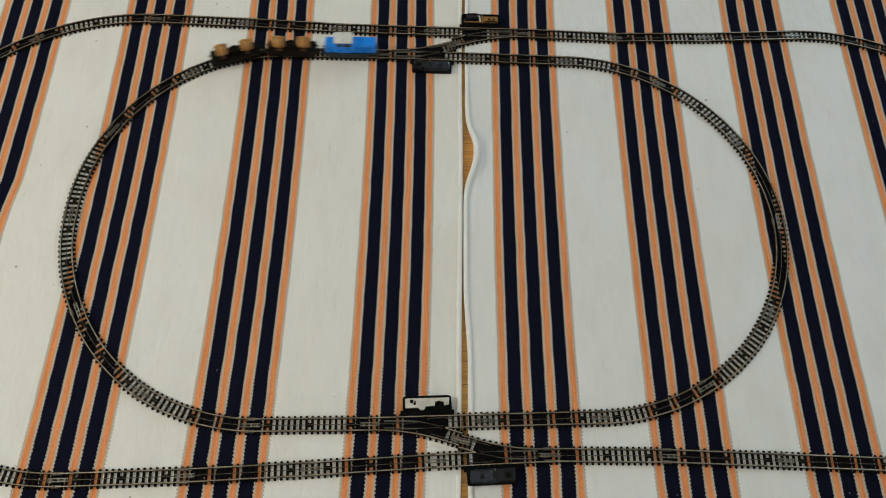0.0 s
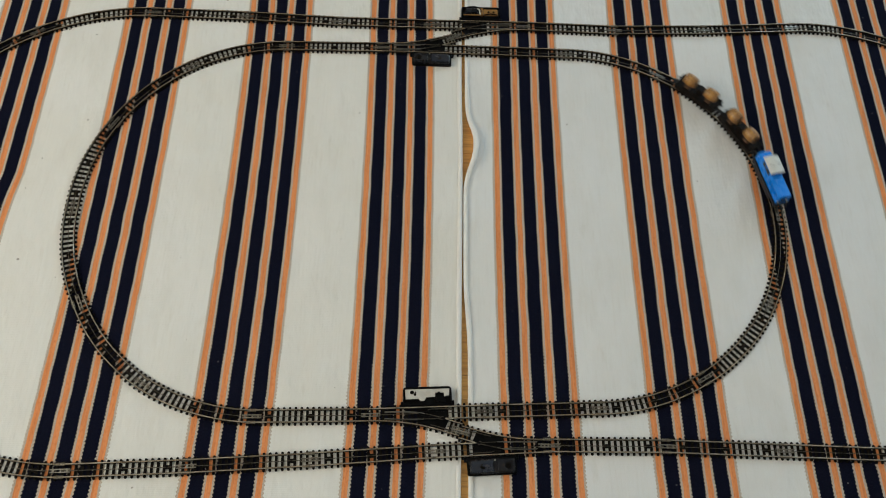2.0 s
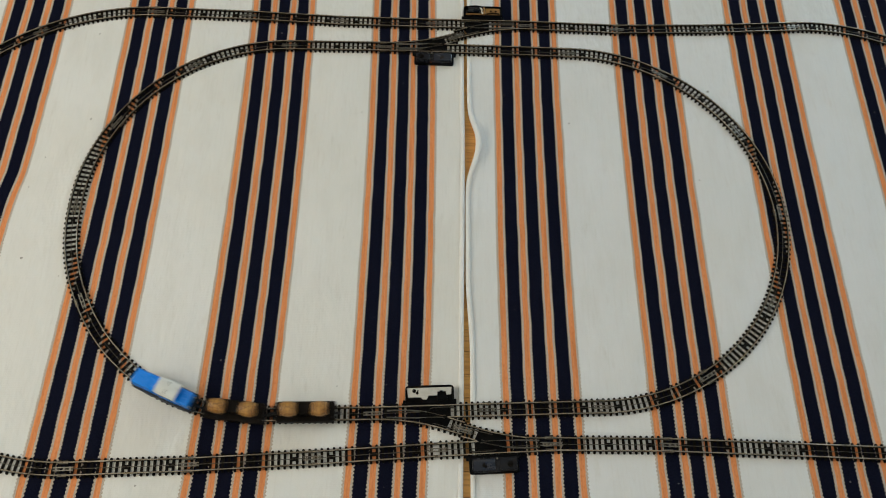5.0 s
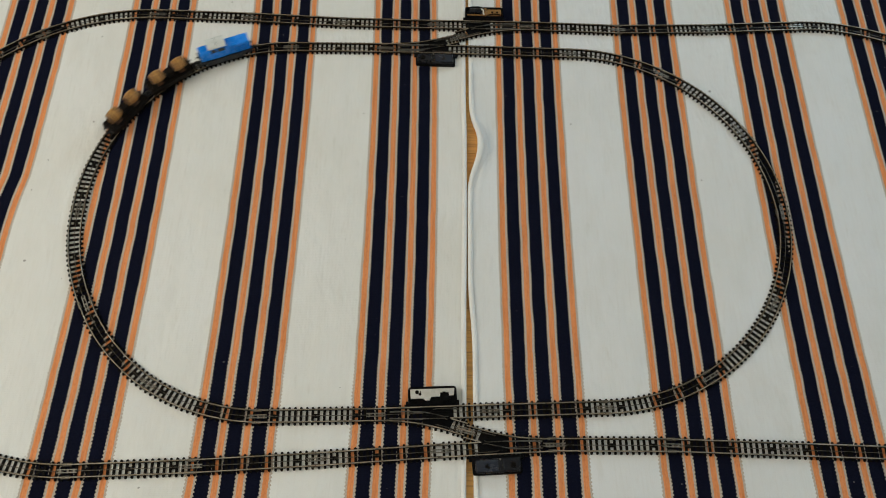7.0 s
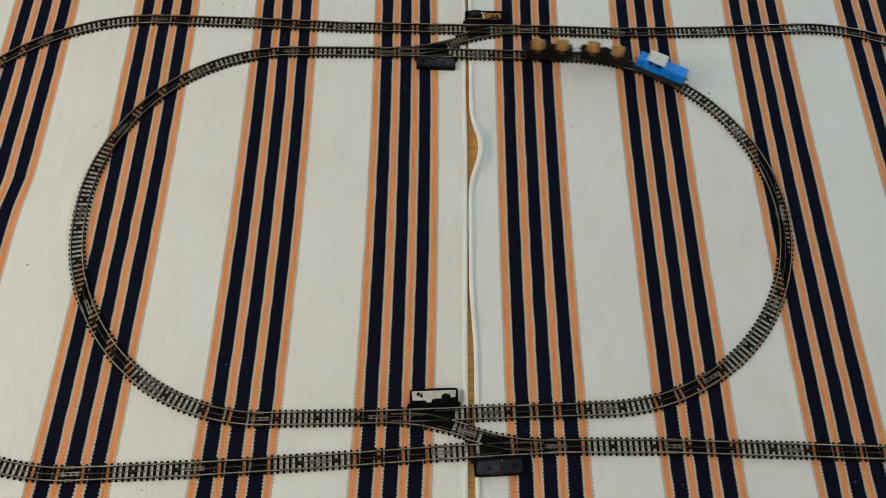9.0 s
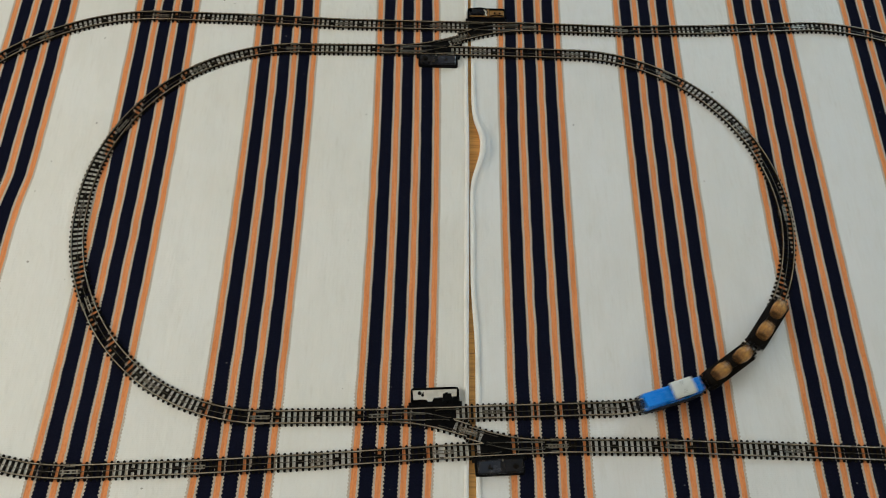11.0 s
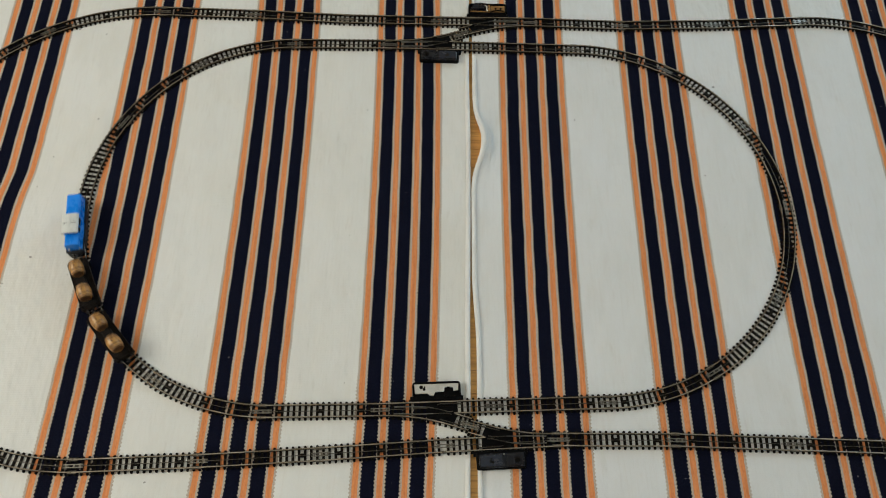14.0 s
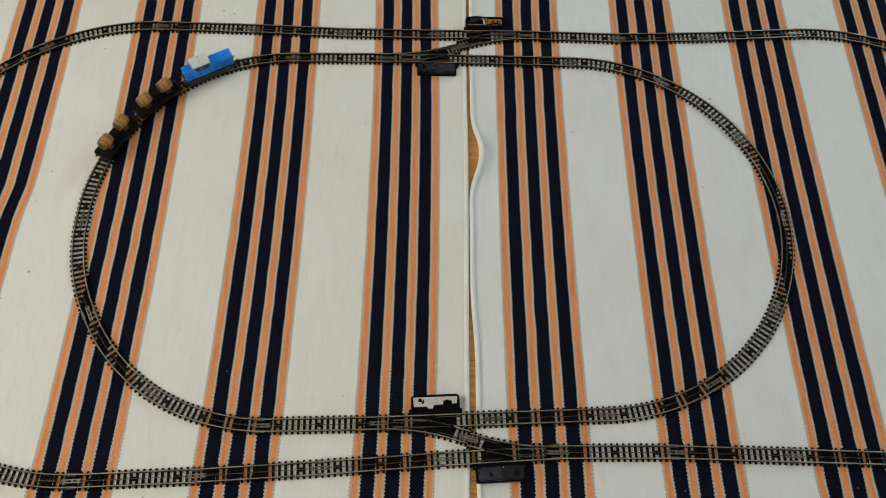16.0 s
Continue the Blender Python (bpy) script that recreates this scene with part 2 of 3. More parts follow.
def slab(x0, x1, y0, y1, z0, z1, r):
    """A flat block with rounded corners and a softened top edge."""
    def outline(inset):
        out = []
        for cx, cy, a0 in ((x1 - r, y1 - r, 0), (x0 + r, y1 - r, 90), (x0 + r, y0 + r, 180), (x1 - r, y0 + r, 270)):
            for k in range(5):
                a = radians(a0 + 22.5 * k)
                out.append((cx + (r - inset) * math.cos(a), cy + (r - inset) * math.sin(a)))
        return out
    bm = bmesh.new()
    soft = min(0.0008, (z1 - z0) / 3)
    rings = [[bm.verts.new((x, y, z)) for x, y in outline(i)] for i, z in ((0, z0), (0, z1 - soft), (soft * 0.3, z1 - soft * 0.3), (soft, z1))]
    for a, b in zip(rings, rings[1:]):
        for k in range(20):
            bm.faces.new((a[k], a[(k + 1) % 20], b[(k + 1) % 20], b[k]))
    bm.faces.new(rings[-1])
    bm.faces.new(rings[0][::-1])
    return bm


def lathe(bm, profile, segments, m=None):
    """Turns (along x, radius) points round the x axis."""
    rings = [[bm.verts.new((x, r * math.cos(2 * math.pi * k / segments), r * math.sin(2 * math.pi * k / segments)))
              for k in range(segments)] for x, r in profile]
    for a, b in zip(rings, rings[1:]):
        for k in range(segments):
            bm.faces.new((a[k], a[(k + 1) % segments], b[(k + 1) % segments], b[k]))
    bm.faces.new(rings[0])
    bm.faces.new(rings[-1][::-1])
    bmesh.ops.recalc_face_normals(bm, faces=bm.faces)
    if m:
        bmesh.ops.transform(bm, matrix=m, verts=bm.verts)
    return bm


# ---- room ----
def wall_with_window(name, length, opening, m):
    """A wall along x from -length/2, 0.2 thick, with one opening (x0, x1, z0, z1)."""
    bm, h = bmesh.new(), length / 2
    x0, x1, z0, z1 = opening
    box(bm, -h, x0, 0, 0.2, FLOOR_Z, ROOM_H)
    box(bm, x1, h, 0, 0.2, FLOOR_Z, ROOM_H)
    box(bm, x0, x1, 0, 0.2, FLOOR_Z, z0)
    box(bm, x0, x1, 0, 0.2, z1, ROOM_H)
    ob = part(name, bm, WALL)
    ob.matrix_basis = m
    return tagged(ob, "plain white painted wall with a window opening", "wall", kind="structure")


def room():
    mid, long = (ROOM_Y0 + ROOM_Y1) / 2, ROOM_Y1 - ROOM_Y0
    across, wide = (ROOM_X0 + ROOM_X1) / 2, ROOM_X1 - ROOM_X0
    wall_with_window("wall_north", wide + 0.4, (2.6 - across - 0.5, 2.6 - across + 0.5, 1.2, 2.5), pose(across, ROOM_Y1, 0))
    wall_with_window("wall_west", long, (-0.25 - mid - 0.7, -0.25 - mid + 0.7, 0.9, 2.3), pose(ROOM_X0, mid, 0, 0, 0, 90))
    for name, size in (("wall_south", (ROOM_X0 - 0.2, ROOM_X1 + 0.2, ROOM_Y0 - 0.2, ROOM_Y0)), ("wall_east", (ROOM_X1, ROOM_X1 + 0.2, ROOM_Y0, ROOM_Y1))):
        tagged(part(name, boxed(*size, FLOOR_Z, ROOM_H), WALL), "plain white painted wall", "wall", kind="structure")
    tagged(part("ceiling", boxed(ROOM_X0 - 0.2, ROOM_X1 + 0.2, ROOM_Y0 - 0.2, ROOM_Y1 + 0.2, ROOM_H, ROOM_H + 0.2), WALL),
           "plain white painted ceiling", "ceiling", kind="structure")
    tagged(part("floor", boxed(ROOM_X0 - 0.2, ROOM_X1 + 0.2, ROOM_Y0 - 0.2, ROOM_Y1 + 0.2, -0.06, FLOOR_Z - 0.004), PINE),
           "varnished orange pine parquet floor under the rugs", "floor", kind="structure")


def ease(a, b, y):
    u = min(max((y - a) / (b - a), 0), 1)
    return u * u * (3 - 2 * u)


def rug_edge(y):
    """Where the second rug's hem lies, and how much it curls up there."""
    lift = math.exp(-abs((y - 0.138) / 0.054) ** 2.4)
    return 0.0632 + 0.0032 * ease(0.05, 0.22, y) + 0.0068 * ease(-0.12, -0.27, y) + 0.0165 * lift, lift


def undulate(x, y):
    v = noise.noise((x * 3.1, y * 2.3, 1.7)) + 0.5 * noise.noise((x * 9, y * 5, 4.2))
    return -0.0003 + 0.0003 * v


def rug(name, inner, outer, bow, material, label, second):
    """A rug with its hem towards the gap: a fine grid whose pattern coordinates stay straight while the cloth lies a little askew."""
    bm = bmesh.new()
    uv = bm.loops.layers.uv.new("pattern")
    side = 1 if outer > inner else -1
    away = [0, 0.0012, 0.0026, 0.0042, 0.006, 0.0078, 0.0095, 0.012, 0.016, 0.022, 0.03, 0.042, 0.055]
    roll = [-0.0055, -0.0020, -0.0006, 0, 0, 0, 0, -0.0003, 0, 0, 0, 0, 0]
    away += [0.07 + 0.02 * i for i in range(int((abs(outer - inner) - 0.07) / 0.02))] + [abs(outer - inner)]
    roll += [0] * (len(away) - len(roll))
    ys = [-1.25 + 0.0125 * i for i in range(201)]
    rows, flat = [], {}
    for y in ys:
        row = []
        for a, up in zip(away, roll):
            near = max(0, 1 - a / 0.05)
            near = near * near * (3 - 2 * near)
            if second:
                edge, lift = rug_edge(y)
                wide = a * (1 + 0.75 * lift * max(0, 1 - a / 0.03))
                x = inner + wide + (edge - inner) * near
                z = up + undulate(x, y) + 0.010 * lift * max(0, 1 - a / 0.034) ** 1.3
                flat_x = inner + a
            else:
                x = inner - a + (0.0012 * noise.noise((y * 5, 3.3, 0)) - 0.0014 - 0.0010 * ease(0.15, 0.25, y) - 0.0026 * ease(0.02, -0.27, y)) * near
                z = up + undulate(x, y)
                flat_x = inner - a
            pull = bow(x, y) * (1 - near)
            v = bm.verts.new((x + pull, y, z))
            flat[v] = (flat_x, y)
            row.append(v)
        rows.append(row)
    for r, q in zip(rows, rows[1:]):
        for i in range(len(away) - 1):
            f = bm.faces.new((r[i], r[i + 1], q[i + 1], q[i]) if side > 0 else (r[i + 1], r[i], q[i], q[i + 1]))
            f.smooth = True
            for loop in f.loops:
                loop[uv].uv = flat[loop.vert]
    # the underside, resting on the boards, and the outer edges
    under = [[bm.verts.new((r[0].co.x + side * 0.003, r[0].co.y, -0.0058)), bm.verts.new((r[-1].co.x, r[-1].co.y, -0.0058))] for r in rows]
    for (a, b), (c, d), r, q in zip(under, under[1:], rows, rows[1:]):
        for ring in ((a, c, d, b), (r[0], q[0], c, a), (b, d, q[-1], r[-1])):
            bm.faces.new(ring if side > 0 else ring[::-1])
    for pair, r in ((under[0], rows[0]), (under[-1], rows[-1])):
        bm.faces.new([pair[0], pair[1]] + r[::-1])
    edges = [(r[0].co.x, r[0].co.y, r[4].co.z) for r in rows]
    cloth = tagged(part(name, bm, material), label, "rug")
    # the rolled hem, a soft tube sewn along the edge that stands up where the cloth curls
    hem, rings = bmesh.new(), []
    for x, y, z in edges:
        lift = rug_edge(y)[1] if second else 0
        slack = 1 + 0.12 * noise.noise((y * 14, 7.7, side))
        pressed = ease(0.325, 0.345, y) * ease(0.455, 0.435, y) + ease(-0.33, -0.35, y) * ease(-0.455, -0.435, y)
        half, high = (0.0042 + 0.0018 * lift) * slack, (0.0034 * slack + 0.0022 * lift) * (1 - pressed) - 0.0008 * pressed
        mid = x + side * (half - 0.0006)
        ring = []
        for k in range(12):
            a = 2 * math.pi * k / 12
            ring.append(hem.verts.new((mid + half * math.cos(a), y, z + 0.0004 * (1 - pressed) + (high if math.sin(a) > 0 else 0.0016) * math.sin(a))))
        rings.append(ring)
    for r, q in zip(rings, rings[1:]):
        for k in range(12):
            hem.faces.new((r[k], r[(k + 1) % 12], q[(k + 1) % 12], q[k]))
    hem.faces.new(rings[0])
    hem.faces.new(rings[-1][::-1])
    bmesh.ops.recalc_face_normals(hem, faces=hem.faces)
    part("hem", hem, HEM, cloth, "thick rolled white cotton hem", smooth=True)
    return cloth


room()
rug("rug", 0.0622, -1.75, lambda x, y: 0.0018 - 0.022 * y * y - 0.009 * ease(0.075, -0.03, y) * ease(-0.62, -0.71, x) * ease(-0.6, -0.2, y)
    + 0.0026 * math.exp(-((x + 0.295) / 0.09) ** 2) * max(0, 1 - 4 * y * y),
    RUG_L, "white cotton rug with navy and orange woven stripes", False)
rug("rug", 0.0662, 1.78, lambda x, y: 0.014 * y * y - 0.002 * y - 0.0006,
    RUG_R, "white cotton rug with navy and orange stripes, hem curling up", True)


# ---- railway track ----
LONG, NEAR_LONG, BEND, OUTER, STEP = 0.1812, 0.1855, 0.3525, 0.425, radians(30)
GAUGE, TOP = 0.0095, 0.0060
RAIL_SHAPE = [(-0.0014, 0.0016), (0.0014, 0.0016), (0.0014, 0.0022), (0.0006, 0.0026), (0.0006, 0.0040), (0.0010, 0.0043),
              (0.00115, 0.0050), (0.0009, 0.0056), (0.0003, TOP), (-0.0003, TOP), (-0.0009, 0.0056), (-0.00115, 0.0050), (-0.0010, 0.0043),
              (-0.0006, 0.0040), (-0.0006, 0.0026), (-0.0014, 0.0022)]
THIN = [(-0.0004, 0.0017), (0.0004, 0.0017), (0.0004, 0.0030), (-0.0004, 0.0030)]


def line_at(radius, s):
    """A place s along a section: straight (radius 0) or turning right; x, y and heading."""
    if not radius:
        return s, 0.0, 0.0
    a = s / radius
    return radius * math.sin(a), -radius * (1 - math.cos(a)), -a


def offset_path(radius, length, side, s0=0.0, s1=None, n=None):
    s1 = length if s1 is None else s1
    n = n or (2 if not radius else 13)
    out = []
    for i in range(n):
        x, y, h = line_at(radius, s0 + (s1 - s0) * i / (n - 1))
        out.append((x - side * math.sin(h), y + side * math.cos(h)))
    return out


def sleeper_mesh(length, name="sleeper"):
    half, wide = length / 2, 0.0020
    outline = [(-wide, -half + 0.0016), (-0.0012, -half + 0.0003), (0, -half), (0.0012, -half + 0.0003), (wide, -half + 0.0016),
               (wide, half - 0.0016), (0.0012, half - 0.0003), (0, half), (-0.0012, half - 0.0003), (-wide, half - 0.0016)]
    bm = prism(bmesh.new(), outline, 0, 0.0018)
    for side in (-GAUGE, GAUGE):
        for d in (-0.0025, 0.0025):
            box(bm, -0.0014, 0.0014, side + d - 0.0008, side + d + 0.0008, 0.0018, 0.0032)
    mesh = bpy.data.meshes.new(name)
    bm.to_mesh(mesh)
    bm.free()
    mesh.materials.append(SLEEPER)
    return mesh


SLEEPER_MESH = sleeper_mesh(0.0292)


def clip_mesh():
    bm = bmesh.new()
    for s in (-0.0022, 0.0022):
        box(bm, -0.016, 0.014, s - 0.0007, s + 0.0007, 0.0024, 0.0042, 0.0002)
    for x in (-0.011, -0.002, 0.009):
        box(bm, x - 0.0012, x + 0.0012, -0.0032, 0.0032, 0.0021, 0.0036)
    return bm


def pad_mesh():
    bm = boxed(-0.0050, 0.0050, -0.0030, 0.0030, 0.0002, 0.0028, 0.0004)
    cylinder(bm, (0, 0, 0.0027), "z", 0.0014, 0.0006, 10)
    return bm


def section(radius, m, group, plain=LONG):
    """One length of track: two rails, a centre rail, sleepers, nail pads, contact clip and joiners."""
    length = radius * STEP if radius else plain
    label = "curved length of old toy railway track on black sleepers" if radius else "straight length of old toy railway track on black sleepers"
    top = thing("track_section", m, label, "toy track", group)
    for side in (-GAUGE, GAUGE):
        part("rail", sweep(bmesh.new(), offset_path(radius, length, side, 0.0004, length - 0.0004), RAIL_SHAPE), RAIL, top, "dull tinplate rail")
    part("centre_rail", sweep(bmesh.new(), offset_path(radius, length, 0, 0.004, length - 0.004), THIN), CENTRE, top, "thin dark centre contact rail")
    count = round(length / 0.00914)
    for i in range(count):
        x, y, h = line_at(radius, length * (i + 0.5) / count)
        share("sleeper", SLEEPER_MESH, top, pose(x, y, 0, 0, 0, math.degrees(h)))
    for f in (0.16, 0.5, 0.84):
        x, y, h = line_at(radius, length * (round(f * count)) / count)
        pad = part("nail_pad", pad_mesh(), SLEEPER, top)
        pad.matrix_basis = pose(x, y, 0, 0, 0, math.degrees(h))
    x, y, h = line_at(radius, length)
    clip = part("contact_clip", clip_mesh(), CLIP, top, "bright metal contact clip")
    clip.matrix_basis = pose(x, y, 0, 0, 0, math.degrees(h))
    for side in (-GAUGE, GAUGE):
        x, y, h = line_at(radius, length - 0.0005)
        joiner = part("rail_joiner", boxed(-0.0065, 0.0065, -0.0024, 0.0024, 0.0022, 0.0046, 0.0004), CENTRE, top)
        joiner.matrix_basis = pose(x - side * math.sin(h), y + side * math.cos(h), 0, 0, 0, math.degrees(h))
    return top


def move_on(m, radius):
    length = radius * STEP if radius else LONG
    x, y, h = line_at(radius, length)
    return m @ pose(x, y, 0, 0, 0, math.degrees(h))


# small turns at the joints, in degrees, clockwise from the top straight
ASKEW = (-1.16, -1.23, -0.27, 0.60, 0.78, 0.09, -0.59, 0.12, 0.99, 0.94, 0.35, -1.20, -2.72, -1.15, 2.07, 2.40, 0.89, -0.89)
OVAL = [0, 0, 0] + [BEND] * 6 + [0, 0, 0] + [BEND] * 6
oval_poses = []
m = pose(-0.2785, 0.3571, 0, 0, 0, 2.398)
for radius, turn in zip(OVAL, ASKEW):
    m = m @ pose(0, 0, 0, 0, 0, turn)
    oval_poses.append(m.copy())
    m = move_on(m, radius)

straight = section(0, oval_poses[0], "inner oval of track")
curve = section(BEND, oval_poses[3], "inner oval of track")
for i in (2, 9, 11):
    copy_thing(straight, oval_poses[i])
for i in (4, 5, 6, 7, 8, 12, 13, 14, 15, 16, 17):
    copy_thing(curve, oval_poses[i])


def between(a, b):
    return pose(a[0], a[1], 0, 0, 0, math.degrees(math.atan2(b[1] - a[1], b[0] - a[0])))


# joints of the outer line, far side then near side, in the running direction
FAR = [(-0.546, 0.4305), (-0.364, 0.4285), (-0.181, 0.4228), (0.002, 0.4235), (0.185, 0.4262), (0.367, 0.4240), (0.549, 0.4325), (0.731, 0.4468)]
NEAR = [(0.7470, -0.4125), (0.5623, -0.4090), (0.3768, -0.4056), (0.2003, -0.4076), (0.0145, -0.4203), (-0.1704, -0.4357), (-0.3546, -0.4490), (-0.5404, -0.4590)]
outer_poses = {}
for key, joints in (("far", FAR), ("near", NEAR)):
    for i, (a, b) in enumerate(zip(joints, joints[1:])):
        outer_poses[key, i] = between(a, b)
near_straight = section(0, outer_poses["near", 0], "outer line of track", NEAR_LONG)
for (key, i), at in outer_poses.items():
    if (key, i) not in (("far", 3), ("near", 3), ("near", 0)):
        tagged(copy_thing(straight if key == "far" else near_straight, at), group="outer line of track")
wide = section(OUTER, pose(*FAR[-1], 0, 0, 0, 3.6), "outer line of track")
copy_thing(wide, move_on(pose(*FAR[-1], 0, 0, 0, 3.6), OUTER))
end = pose(*NEAR[-1], 0, 0, 0, 181.5)
copy_thing(wide, end)
copy_thing(wide, move_on(end, OUTER))
copy_thing(near_straight, pose(*NEAR[0], 0, 0, 0, 179) @ pose(-NEAR_LONG, 0, 0))
x, y, h = line_at(OUTER, OUTER * STEP)
back = pose(x, y, 0, 0, 0, math.degrees(h)).inverted()
first = pose(*FAR[0], 0, 0, 0, 0.5) @ back
copy_thing(wide, first)
copy_thing(wide, first @ back)


# ---- turnouts with their drive boxes ----
FORK, FORK_TURN, FORK_TAIL = 0.36, radians(19), 0.026


def fork_at(s):
    """A place s along the branch of a turnout, which turns right."""
    arc = FORK * FORK_TURN
    if s <= arc:
        return line_at(FORK, s)
    x, y, h = line_at(FORK, arc)
    return x + (s - arc) * math.cos(h), y + (s - arc) * math.sin(h), h


def fork_path(side, s0, s1, n=14):
    out = []
    for i in range(n):
        x, y, h = fork_at(s0 + (s1 - s0) * i / (n - 1))
        out.append((x - side * math.sin(h), y + side * math.cos(h)))
    return out


FORK_LONG = FORK * FORK_TURN + FORK_TAIL


def turnout(m, hand, drive, slide, label):
    """A turnout with its toe at the origin. hand 1: the branch turns right; -1: left."""
    top = thing("turnout", m, label, "turnout", "turnouts of the crossovers")

    def flip(points):
        return [(x, y * hand) for x, y in points]

    def run(name, points, shape=RAIL_SHAPE, material=RAIL, text=""):
        return part(name, sweep(bmesh.new(), flip(points), shape), material, top, text)

    run("stock_rail", [(0, GAUGE), (LONG, GAUGE)], text="dull tinplate rail")
    run("stock_rail", fork_path(-GAUGE, 0, FORK_LONG), text="dull curved tinplate rail")
    run("branch_rail", fork_path(GAUGE, 0.1195, FORK_LONG, 8))
    run("straight_rail", [(0.1185, -GAUGE), (LONG, -GAUGE)])
    slim = [(s * 0.6, z) for s, z in RAIL_SHAPE]
    run("switch_blade", [(0.024, -GAUGE + 0.0026), (0.055, -GAUGE + 0.0006), (0.086, -GAUGE)], slim, STEEL, "thin switch blade")
    run("switch_blade", [(x, y - 0.0050 * max(0, 1 - i / 6)) for i, (x, y) in enumerate(fork_path(GAUGE, 0.024, 0.086, 8))], slim, STEEL, "thin switch blade")
    run("closure_rail", [(0.087, -GAUGE), (0.108, -GAUGE), (0.114, -GAUGE - 0.0022)], slim, CENTRE)
    run("closure_rail", fork_path(GAUGE, 0.087, 0.109, 5) + [(0.116, -0.0068)], slim, CENTRE)
    run("guard_rail", [(0.092, GAUGE - 0.0050), (0.098, GAUGE - 0.0036), (0.126, GAUGE - 0.0036), (0.132, GAUGE - 0.0050)], slim, CENTRE)
    run("guard_rail", fork_path(-GAUGE + 0.0038, 0.098, 0.132, 6), slim, CENTRE)
    run("centre_rail", [(0.004, 0), (0.076, 0)], THIN, CENTRE)
    run("centre_rail", [(0.124, 0), (LONG - 0.004, 0)], THIN, CENTRE)
    run("centre_rail", fork_path(0, 0.124, FORK_LONG, 4), THIN, CENTRE)
    # the black web round the frog
    low = fork_path(-GAUGE + 0.0016, 0.078, 0.121, 6)
    part("frog_web", prism(bmesh.new(), flip(low + [(0.1235, -0.0135), (0.1215, GAUGE - 0.0016), (0.078, GAUGE - 0.0016)]), 0.0006, 0.0034), BLACK, top, "solid black plastic web at the frog")
    tip = [(0.107, -0.0088), (0.1180, -0.0086), (0.1225, -0.0090), (0.1225, -0.0118), (0.1190, -0.0112)]
    part("frog", prism(bmesh.new(), flip(tip), 0.0034, TOP - 0.0004), BLACK, top)
    for a, b in (((0.080, 0.0035), (0.119, 0.0020)), ((0.080, -0.003), (0.106, -0.0062))):
        part("web_ridge", sweep(bmesh.new(), flip([a, b]), [(-0.0008, 0.0032), (0.0008, 0.0032), (0.0008, 0.0045), (-0.0008, 0.0045)]), BLACK, top)
    count = 20
    for i in range(count):
        x = LONG * (i + 0.5) / count
        reach = 0.0149
        spread = -fork_at(min(x, FORK_LONG))[1]
        if 0.02 < x < 0.122:
            reach += spread * 1.03
        if abs(reach - 0.0149) < 1e-6:
            share("sleeper", SLEEPER_MESH, top, pose(x, 0, 0))
        else:
            part("sleeper", boxed(x - 0.0020, x + 0.0020, min(0.0149 * hand, -reach * hand), max(0.0149 * hand, -reach * hand), 0, 0.0018), SLEEPER, top)
    for i in range(4):
        x, y, h = fork_at(0.122 + (FORK_LONG - 0.124) * i / 3)
        if i:
            share("sleeper", SLEEPER_MESH, top, pose(x, y * hand, 0, 0, 0, math.degrees(h) * hand))
    for x, y, h in ((LONG, 0, 0), (0.004, 0, 0), (*fork_at(FORK_LONG)[:2], fork_at(FORK_LONG)[2])):
        clip = part("contact_clip", clip_mesh(), CLIP, top, "bright metal contact clip")
        clip.matrix_basis = pose(x, y * hand, 0, 0, 0, math.degrees(h) * hand)
    for side in (-GAUGE, GAUGE):
        part("rail_joiner", boxed(LONG - 0.0065, LONG + 0.0065, side - 0.0019, side + 0.0019, 0.0019, 0.0044, 0.0004), CENTRE, top)
    # drive box beside the straight rail
    b0, b1, y0, y1 = 0.054 + slide, 0.130 + slide, 0.0140, 0.0400
    def band(xa, xb, ya, yb, za, zb, bevel=0.0):
        return boxed(xa, xb, min(ya * hand, yb * hand), max(ya * hand, yb * hand), za, zb, bevel)
    def soft_block(xa, xb, ya, yb, za, zb, r):
        return slab(xa, xb, min(ya * hand, yb * hand), max(ya * hand, yb * hand), za, zb, r)
    tray = soft_block(b0, b1, y0 - 0.002, y1, 0.0002, 0.0060, 0.0040)
    box(tray, b0 - 0.004, b1 + 0.004, min(0.0115 * hand, 0.019 * hand), max(0.0115 * hand, 0.019 * hand), 0.0002, 0.0050, 0.0008)
    if drive == "lid":
        body = part("drive_tray", tray, BLACK, top, "black plastic drive tray")
        lid = part("drive_lid", soft_block(b0 + 0.0025, b1 - 0.004, y0 + 0.0030, y1 - 0.0016, 0.0040, 0.0104, 0.0035), COIL, body, "black moulded drive cover")
        part("lid_panel", band(b1 - 0.039, b1 - 0.0060, y0 + 0.0055, y1 - 0.0034, 0.0102, 0.0122, 0.0007), PANEL, body, "glossy slate plastic panel")
        part("lid_panel", band(b0 + 0.0045, b0 + 0.030, y0 + 0.0055, y1 - 0.0034, 0.0102, 0.0124, 0.0007), COIL, body)
        hole = bmesh.new()
        for x, y, r in ((b1 - 0.0215, y0 + 0.0150, 0.0025), (b1 - 0.0245, y0 + 0.0165, 0.0021), (b1 - 0.0225, y0 + 0.0115, 0.0013)):
            cylinder(hole, (x, y * hand, 0.0123), "z", r, 0.0006, 12)
        part("keyhole", hole, SLEEPER, body)
        knob = bmesh.new()
        cylinder(knob, (b0 + 0.014, (y0 + 0.0145) * hand, 0.0133), "z", 0.0044, 0.0030, 18, 0.0008)
